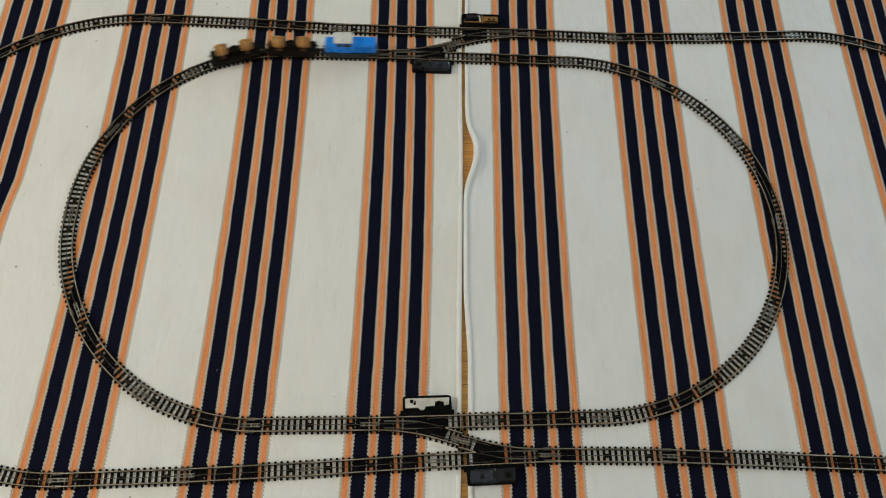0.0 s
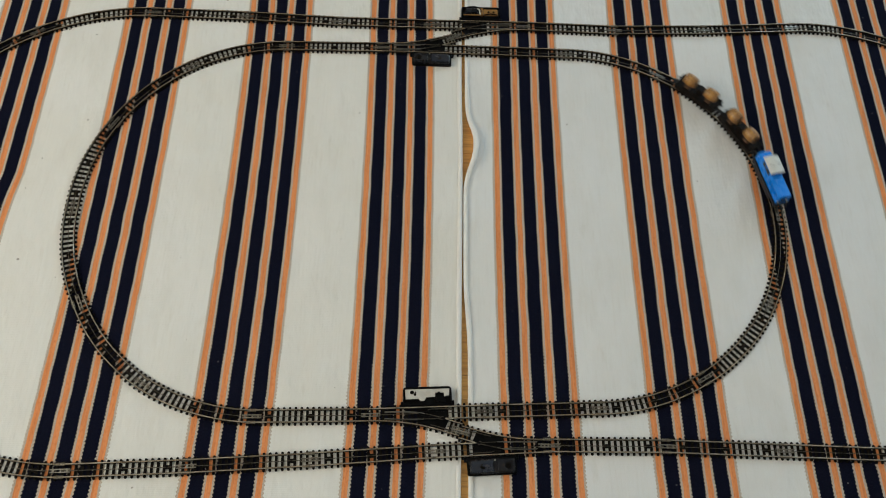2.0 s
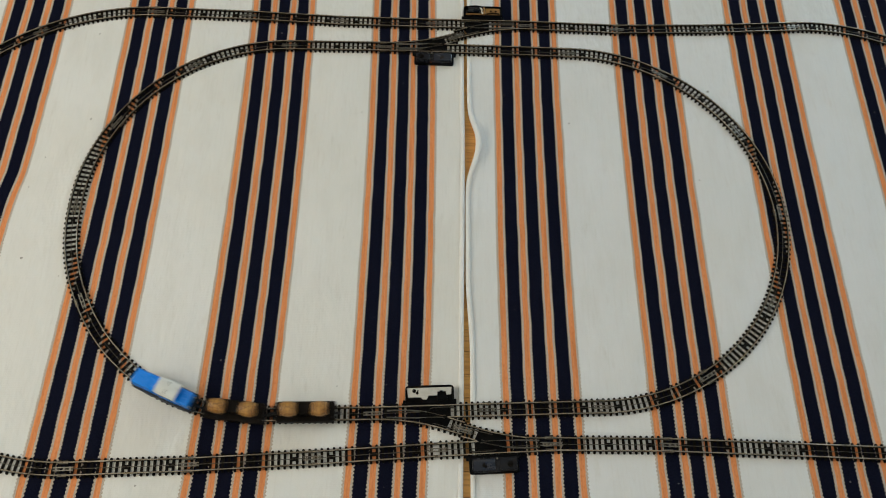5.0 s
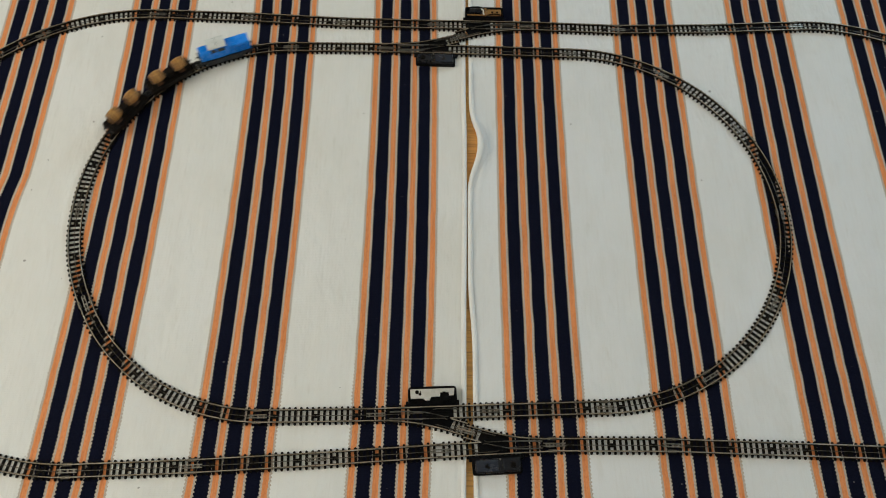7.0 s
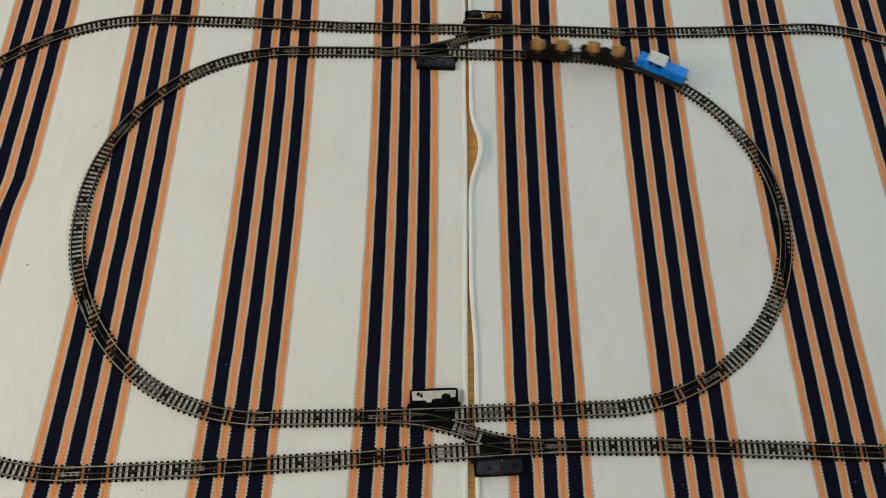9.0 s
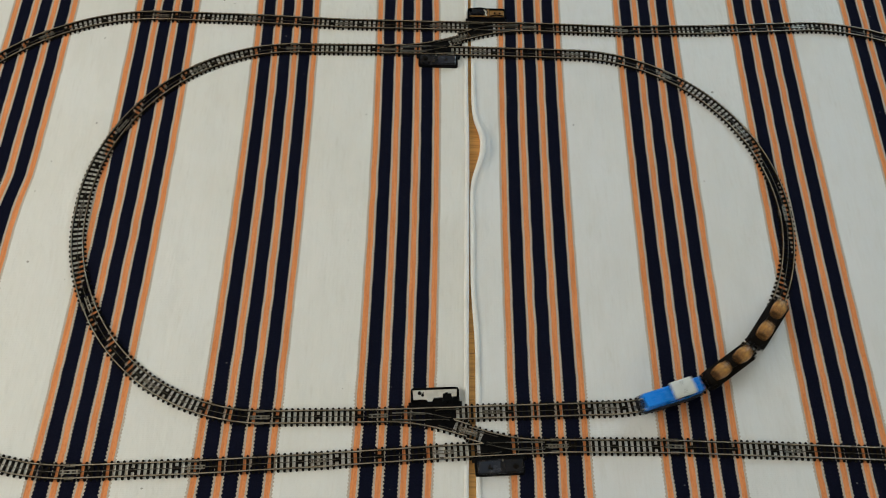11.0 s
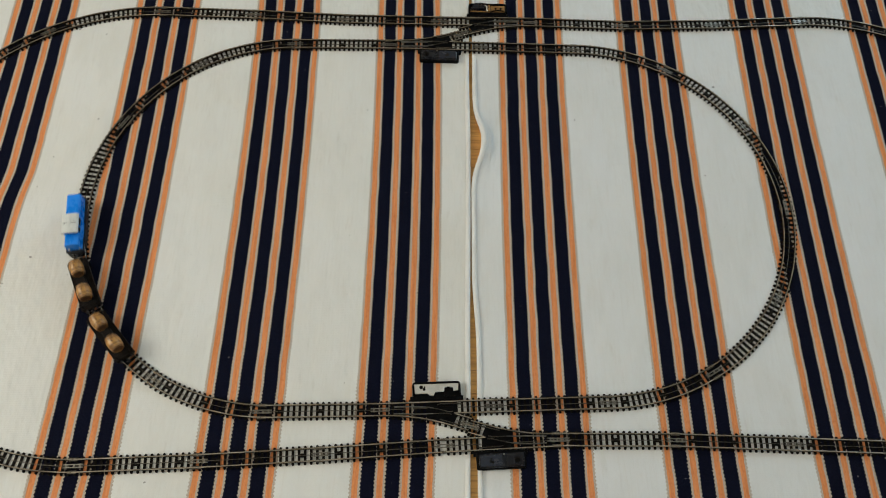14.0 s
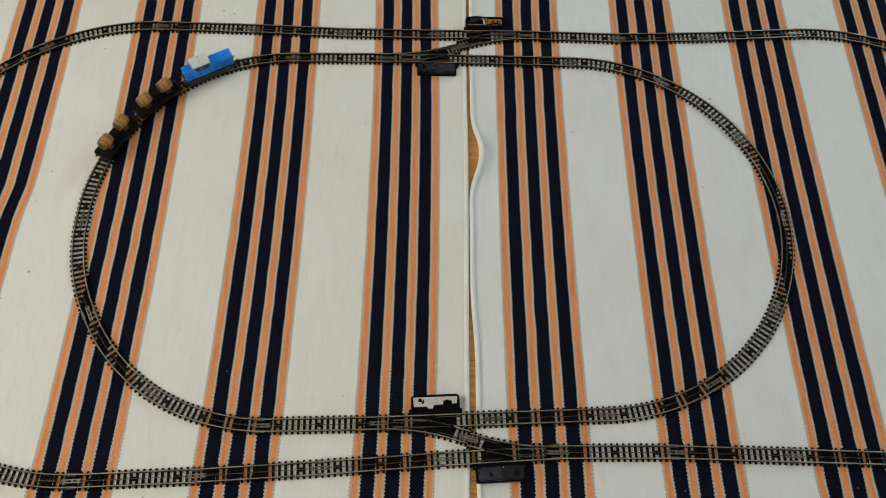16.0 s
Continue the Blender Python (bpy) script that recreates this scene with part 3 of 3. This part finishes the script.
        box(knob, b0 + 0.0108, b0 + 0.0172, (y0 + 0.0145) * hand - 0.0005, (y0 + 0.0145) * hand + 0.0005, 0.0146, 0.0154)
        part("screw_post", knob, SLEEPER, body, "slotted black screw post")
        pin = bmesh.new()
        cylinder(pin, (b0 + 0.0335, (y0 + 0.0050) * hand, 0.0108), "z", 0.0015, 0.004, 12, 0.0004)
        part("contact_pin", pin, CLIP, body, "small bright metal pin")
    else:
        rim = [(b0 + 0.0008, y0 + 0.004), (b0 + 0.0008, y1 - 0.0045), (b0 + 0.0020, y1 - 0.0020), (b0 + 0.0045, y1 - 0.0008),
               (b1 - 0.0045, y1 - 0.0008), (b1 - 0.0020, y1 - 0.0020), (b1 - 0.0008, y1 - 0.0045), (b1 - 0.0008, y0 + 0.004)]
        sweep(tray, flip(rim), [(-0.0009, 0.0050), (0.0009, 0.0050), (0.0009, 0.0115), (-0.0009, 0.0115)])
        body = part("drive_tray", tray, BLACK, top, "open black plastic drive tray without its cover")
        if drive == "plate":
            e = y1 - 0.003
            plate = [(b0 + 0.004, y0 + 0.008), (b0 + 0.024, y0 + 0.008), (b0 + 0.027, y0 + 0.0045), (b0 + 0.033, y0 + 0.0045), (b0 + 0.036, y0 + 0.010),
                     (b0 + 0.050, y0 + 0.0105), (b0 + 0.0505, y0 + 0.017), (b0 + 0.054, y0 + 0.017), (b0 + 0.0545, y0 + 0.0185), (b0 + 0.0585, y0 + 0.0185),
                     (b0 + 0.059, y0 + 0.017), (b0 + 0.064, y0 + 0.017), (b0 + 0.0645, y0 + 0.011), (b1 - 0.004, y0 + 0.012), (b1 - 0.003, e), (b0 + 0.003, e)]
            part("base_plate", prism(bmesh.new(), flip(plate), 0.0062, 0.0094), PLATE, body, "bare pale metal plate with cut-outs")
            hole = bmesh.new()
            for x, y, r in ((b0 + 0.014, y0 + 0.018, 0.0031), (b0 + 0.0185, y0 + 0.0145, 0.0023), (b0 + 0.0195, y0 + 0.0180, 0.0013)):
                cylinder(hole, (x, y * hand, 0.0095), "z", r, 0.0005, 14)
            part("hole", hole, SLEEPER, body)
            part("lever", band(b0 + 0.05, b0 + 0.066, y0 + 0.003, y0 + 0.010, 0.0058, 0.0082, 0.0006), BLACK, body)
        else:
            part("base_plate", band(b0 + 0.004, b1 - 0.004, y0 + 0.006, y1 - 0.003, 0.0060, 0.0072, 0.0004), COIL, body)
            part("brass_plate", band(b0 + 0.004, b0 + 0.032, y0 + 0.007, y1 - 0.004, 0.0070, 0.0100, 0.0006), BRASS, body, "tarnished brass mechanism plate")
            part("brass_bracket", band(b0 + 0.033, b0 + 0.038, y0 + 0.006, y1 - 0.003, 0.0070, 0.0120, 0.0008), BRASS, body)
            coil = bmesh.new()
            cylinder(coil, (b0 + 0.056, (y0 + 0.017) * hand, 0.0110), "x", 0.0048, 0.024, 18, 0.0008)
            part("coil", coil, COIL, body, "dark blue wound coil")
            core = bmesh.new()
            cylinder(core, (b0 + 0.054, (y0 + 0.0075) * hand, 0.0090), "x", 0.0014, 0.036, 10)
            part("armature_rod", core, BRASS, body)
            nut = bmesh.new()
            for x in (b0 + 0.012, b0 + 0.022):
                cylinder(nut, (x, (y0 + 0.014) * hand, 0.0104), "z", 0.0022, 0.0014, 8)
            part("rivet", nut, SLEEPER, body)
            part("insulator", sweep(bmesh.new(), flip([(b0 + 0.0385, y0 + 0.005), (b0 + 0.0405, y0 + 0.010), (b0 + 0.0395, y0 + 0.016), (b0 + 0.0425, y0 + 0.019), (b0 + 0.050, y0 + 0.0195)]),
                                    [(-0.0011, 0.0120), (0.0011, 0.0120), (0.0011, 0.0142), (-0.0011, 0.0142)]), LENS, body, "pale bent insulating strip")
            part("contact_spring", sweep(bmesh.new(), flip([(b0 + 0.006, y0 + 0.0075), (b0 + 0.018, y0 + 0.0095), (b0 + 0.031, y0 + 0.0065)]),
                                         [(-0.0008, 0.0098), (0.0008, 0.0098), (0.0008, 0.0118), (-0.0008, 0.0118)]), SLEEPER, body)
            part("wire", sweep(bmesh.new(), flip([(b0 + 0.036, y0 + 0.012), (b0 + 0.042, y0 + 0.022), (b0 + 0.050, y0 + 0.024), (b0 + 0.064, y0 + 0.023)]),
                               [(-0.0006, 0.0145), (0.0006, 0.0145), (0.0006, 0.0157), (-0.0006, 0.0157)]), COIL, body)
    return top


turnout(oval_poses[1], -1, "lid", 0.0070, "track turnout with covered black drive box")
turnout(move_on(oval_poses[10], 0) @ pose(0, 0, 0, 0, 0, 180), 1, "plate", 0.0, "track turnout, drive box open with bare metal plate")
turnout(between(FAR[4], FAR[3]), -1, "brass", -0.0045, "track turnout, drive box open with brass mechanism")
turnout(outer_poses["near", 3], 1, "lid", 0.0050, "track turnout with covered black drive box")


# ---- the train ----
def buffers(parent, x, facing, z=0.0135):
    for y in (-0.0085, 0.0085):
        bm = cylinder(bmesh.new(), (x + facing * 0.0018, y, z), "x", 0.0011, 0.0036, 10)
        cylinder(bm, (x + facing * 0.0040, y, z), "x", 0.0026, 0.0010, 16, 0.0003)
        part("buffer", bm, FRAME, parent)


def coupling(parent, x, facing):
    bm = boxed(min(x, x + facing * 0.006), max(x, x + facing * 0.006), -0.0014, 0.0014, 0.0096, 0.0110)
    box(bm, x + facing * 0.006 - 0.0006, x + facing * 0.006 + 0.0006, -0.0040, 0.0040, 0.0092, 0.0116, 0.0002)
    box(bm, x + facing * 0.0075 - 0.0012, x + facing * 0.0075 + 0.0012, -0.0010, 0.0010, 0.0100, 0.0140, 0.0003)
    part("coupling", bm, FRAME, parent, "dark metal hook coupling")


def wheel_pair(parent, x, radius):
    for y in (-0.0085, 0.0085):
        bm = cylinder(bmesh.new(), (x, y, TOP + radius), "y", radius, 0.0024, 20, 0.0003)
        cylinder(bm, (x, y - math.copysign(0.0014, y), TOP + radius - 0.0002), "y", radius + 0.0002, 0.0008, 20)
        cylinder(bm, (x, y + math.copysign(0.0014, y), TOP + radius), "y", radius * 0.45, 0.0010, 12)
        part("wheel", bm, SLEEPER, parent)
    part("axle", cylinder(bmesh.new(), (x, 0, TOP + radius), "y", 0.0010, 0.016, 8), STEEL, parent)


def locomotive():
    top = thing("toy_locomotive", pose(0, 0, 0), "small blue toy shunting locomotive with pale grey cab roof", "toy train", "toy train on the oval")
    bm = boxed(-0.0450, 0.0540, -0.0115, 0.0115, 0.0095, 0.0172, 0.0006)
    for x in (-0.0450, 0.0540):
        box(bm, x - 0.0012, x + 0.0012, -0.0140, 0.0140, 0.0095, 0.0175, 0.0004)
    for y in (-1, 1):
        box(bm, -0.036, 0.036, y * 0.0138 - 0.0010, y * 0.0138 + 0.0010, 0.0080, 0.0168, 0.0004)
        for x in (-0.026, 0.0, 0.026):
            box(bm, x - 0.004, x + 0.004, y * 0.0144 - 0.0010, y * 0.0144 + 0.0010, 0.0090, 0.0145, 0.0005)
    part("underframe", bm, FRAME, top, "dark grey underframe")
    part("running_board", boxed(-0.0460, 0.0550, -0.0152, 0.0152, 0.0168, 0.0186, 0.0004), FRAME, top)
    # bonnets with rounded top edges
    def bonnet(x0, x1, half, z1, cham):
        outline = [(-half, 0.0184), (half, 0.0184), (half, z1 - cham), (half - cham * 0.35, z1 - cham * 0.35), (half - cham, z1), (-half + cham, z1),
                   (-half + cham * 0.35, z1 - cham * 0.35), (-half, z1 - cham)]
        return sweep(bmesh.new(), [(x0, 0), (x0 + 0.0008, 0), (x1 - 0.0008, 0), (x1, 0)], outline)
    long_hood = part("front_bonnet", bonnet(0.0078, 0.0530, 0.0118, 0.0372, 0.0030), BLUE, top, "bright blue painted bonnet")
    grille = bmesh.new()
    for i in range(5):
        box(grille, 0.0528, 0.0534, -0.0070, 0.0070, 0.0215 + 0.0022 * i, 0.0227 + 0.0022 * i)
    part("grille", grille, FRAME, long_hood)
    for y in (-1, 1):
        lines = bmesh.new()
        for i in range(4):
            box(lines, 0.0140 + 0.0095 * i, 0.0144 + 0.0095 * i, y * 0.0118 - 0.0002, y * 0.0118 + 0.0002, 0.0200, 0.0335)
        part("door_seam", lines, FRAME, long_hood)
        part("handrail", boxed(0.0110, 0.0515, y * 0.0128 - 0.0004, y * 0.0128 + 0.0004, 0.0288, 0.0296), BLUE, long_hood)
    part("rear_bonnet", bonnet(-0.0428, -0.0222, 0.0118, 0.0355, 0.0030), BLUE, top, "bright blue painted bonnet")
    cab = part("cab", boxed(-0.0225, 0.0080, -0.0126, 0.0126, 0.0184, 0.0430, 0.0008), BLUE, top, "blue driver's cab")
    for y in (-1, 1):
        for x0, x1 in ((-0.0205, -0.0115), (-0.0085, 0.0055)):
            part("window", boxed(x0, x1, y * 0.0127 - 0.0002, y * 0.0127 + 0.0002, 0.0335, 0.0402), GLASS, cab, "dark cab window")
    for x in (-0.0226, 0.0081):
        for y in (-0.0065, 0.0065):
            part("window", boxed(x - 0.0002, x + 0.0002, y - 0.0045, y + 0.0045, 0.0375, 0.0415), GLASS, cab, "dark cab window")
    arch = [(-0.0134, 0.0426), (0.0134, 0.0426), (0.0134, 0.0438), (0.0110, 0.0456), (0.0060, 0.0467), (0, 0.0471), (-0.0060, 0.0467), (-0.0110, 0.0456), (-0.0134, 0.0438)]
    roof = part("cab_roof", sweep(bmesh.new(), [(-0.0256, 0), (-0.0251, 0), (0.0089, 0), (0.0094, 0)], arch), ROOF, top, "pale grey cab roof")
    part("roof_seam", boxed(-0.0080, -0.0074, -0.0100, 0.0100, 0.0457, 0.0469), FRAME, roof)
    part("roof_vent", boxed(-0.0110, -0.0050, -0.0022, 0.0022, 0.0466, 0.0477, 0.0003), ROOF, roof)
    for x, f in ((0.0534, 1), (-0.0432, -1)):
        for y in (-0.0085, 0.0085):
            part("headlight", cylinder(bmesh.new(), (x, y, 0.0218), "x", 0.0016, 0.0012, 12, 0.0002), LENS, top, "round pale headlight")
    for x, f in ((0.0550, 1), (-0.0460, -1)):
        buffers(top, x, f)
        coupling(top, x, f)
    # the body stands a seventh taller over the rail than drawn above
    for ob in top.children_recursive:
        ob.data.transform(Matrix.Translation((0, 0, TOP)) @ Matrix.Diagonal((1, 1, 1.14, 1)) @ Matrix.Translation((0, 0, -TOP)))
    for x in (-0.027, 0.0, 0.027):
        wheel_pair(top, x, 0.0068)
    return top


def barrel(parent, x):
    rings = [(-0.0110, 0.0072), (-0.0110, 0.0080), (-0.0122, 0.0082), (-0.0122, 0.0090)]
    rings += [(-0.0122 + 0.00244 * i, 0.0090 + 0.0024 * (1 - ((i - 5) / 5) ** 2)) for i in range(1, 10)]
    rings += [(0.0122, 0.0090), (0.0122, 0.0082), (0.0110, 0.0080), (0.0110, 0.0072)]
    cask = part("barrel", lathe(bmesh.new(), rings, 22, pose(x, 0, 0.0348)), WOOD, parent, "varnished wooden barrel with dark hoops")
    for f in (-0.0106, -0.0058, 0.0058, 0.0106):
        r = 0.0090 + 0.0024 * (1 - (f / 0.0122) ** 2) + 0.00025
        shape = [(f - 0.0009, r - 0.0006), (f - 0.0009, r), (f + 0.0009, r), (f + 0.0009, r - 0.0006)]
        part("hoop", lathe(bmesh.new(), shape, 22, pose(x, 0, 0.0348)), HOOP, cask)
    part("bung", cylinder(bmesh.new(), (x, 0, 0.0460), "z", 0.0014, 0.0014, 10, 0.0002), HOOP, cask)
    outline = [(-0.0088, 0.0185), (0.0088, 0.0185), (0.0088, 0.0205), (0.0066, 0.0220), (0.0074, 0.0264), (0.0050, 0.0244), (0, 0.0234), (-0.0050, 0.0244),
               (-0.0074, 0.0264), (-0.0066, 0.0220), (-0.0088, 0.0205)]
    part("cradle", sweep(bmesh.new(), [(x - 0.0052, 0), (x + 0.0052, 0)], outline), HOOP, parent, "dark brown wooden cradle")


def barrel_wagon():
    top = thing("toy_barrel_wagon", pose(0, 0, 0), "black toy railway wagon carrying two wooden barrels", "toy train", "toy train on the oval")
    bm = boxed(-0.0448, 0.0448, -0.0148, 0.0148, 0.0146, 0.0188, 0.0005)
    for y in (-1, 1):
        box(bm, -0.0448, 0.0448, y * 0.0150 - 0.0009, y * 0.0150 + 0.0009, 0.0115, 0.0196, 0.0003)
        for x in (-0.0235, 0.0235):
            box(bm, x - 0.0045, x + 0.0045, y * 0.0142 - 0.0010, y * 0.0142 + 0.0010, 0.0075, 0.0165, 0.0005)
    for x in (-0.0448, 0.0448):
        box(bm, x - 0.0012, x + 0.0012, -0.0140, 0.0140, 0.0115, 0.0194, 0.0004)
    part("underframe", bm, WAGON, top, "black brown wagon frame")
    part("middle_block", boxed(-0.0062, 0.0062, -0.0070, 0.0070, 0.0187, 0.0330, 0.0008), WAGON, top, "dark block between the barrels")
    for x in (-0.0425, 0.0425):
        for y in (-0.0105, 0.0105):
            part("stanchion", boxed(x - 0.0009, x + 0.0009, y - 0.0009, y + 0.0009, 0.0187, 0.0280), WAGON, top)
        part("end_bar", boxed(x - 0.0008, x + 0.0008, -0.0112, 0.0112, 0.0266, 0.0284), WAGON, top)
    for x in (-0.0235, 0.0235):
        barrel(top, x)
        wheel_pair(top, x, 0.0066)
    for x, f in ((0.0456, 1), (-0.0456, -1)):
        buffers(top, x, f, 0.0155)
        coupling(top, x, f)
    return top


engine = locomotive()
wagon = barrel_wagon()
last_wagon = copy_thing(wagon, pose(0, 0, 0))
tagged(last_wagon, "black toy railway wagon carrying two wooden barrels, last in the train")


# ---- floor boards under the gap ----
def boards():
    ground = bpy.data.objects["floor"]
    mesh = bpy.data.meshes.new("floor_board")
    bm = boxed(-0.45, 0.45, -0.0188, 0.0188, FLOOR_Z - 0.012, FLOOR_Z)
    bm.to_mesh(mesh)
    bm.free()
    mesh.materials.append(PINE)
    for i in range(34):
        y = -0.585 + 0.0385 * i + 0.0005
        share("floor_board", mesh, ground, pose(0.06 + 0.11 * (i % 3), y, 0))


boards()


# ---- what moves ----
RUN = [(0, 0.1107), (0.5, 0.3393), (1, 0.5657), (1.5, 0.7946), (2, 1.0209), (2.5, 1.2465), (3, 1.4642), (3.5, 1.6800), (4, 1.8955), (6.5, 2.9580), (7, 3.1623),
       (7.5, 3.3675), (8, 3.5803), (8.5, 3.7969), (9, 4.0108), (11.5, 5.0455), (12, 5.2496), (12.5, 5.4624), (13, 5.6590), (13.5, 5.8444), (14, 5.9884),
       (14.5, 6.1078), (15, 6.2238), (15.5, 6.3271), (16, 6.4275)]
LENGTHS = [r * STEP if r else LONG for r in OVAL]


def along(t):
    """How far the cab has run at t seconds, eased through the noted times."""
    k = max(i for i in range(len(RUN) - 1) if RUN[i][0] <= t + 1e-9)
    def slope(i):
        a, b = RUN[max(i - 1, 0)], RUN[min(i + 1, len(RUN) - 1)]
        return (b[1] - a[1]) / (b[0] - a[0])
    (t0, s0), (t1, s1) = RUN[k], RUN[k + 1]
    d = t1 - t0
    u = (t - t0) / d
    return ((2 * u ** 3 - 3 * u ** 2 + 1) * s0 + (u ** 3 - 2 * u ** 2 + u) * d * slope(k)
            + (-2 * u ** 3 + 3 * u ** 2) * s1 + (u ** 3 - u ** 2) * d * slope(k + 1))


def on_oval(s):
    s %= sum(LENGTHS)
    for at, radius, length in zip(oval_poses, OVAL, LENGTHS):
        if s <= length:
            x, y, h = line_at(radius, s)
            return (at @ Vector((x, y, 0)))
        s -= length
    return oval_poses[0].translation.copy()


def riding(s, base):
    a, b = on_oval(s + base), on_oval(s - base)
    c = (a + b) / 2
    return pose(c.x, c.y, 0, 0, 0, math.degrees(math.atan2(b.y - a.y, b.x - a.x)) + 180)


def motions():
    times = [i / 10 for i in range(161)]
    for ob, behind, base in ((engine, -0.0085, 0.027), (wagon, 0.1002, 0.0244), (last_wagon, 0.2078, 0.0244)):
        walk(ob, [(t, riding(along(t) - behind, base)) for t in times])


motions()
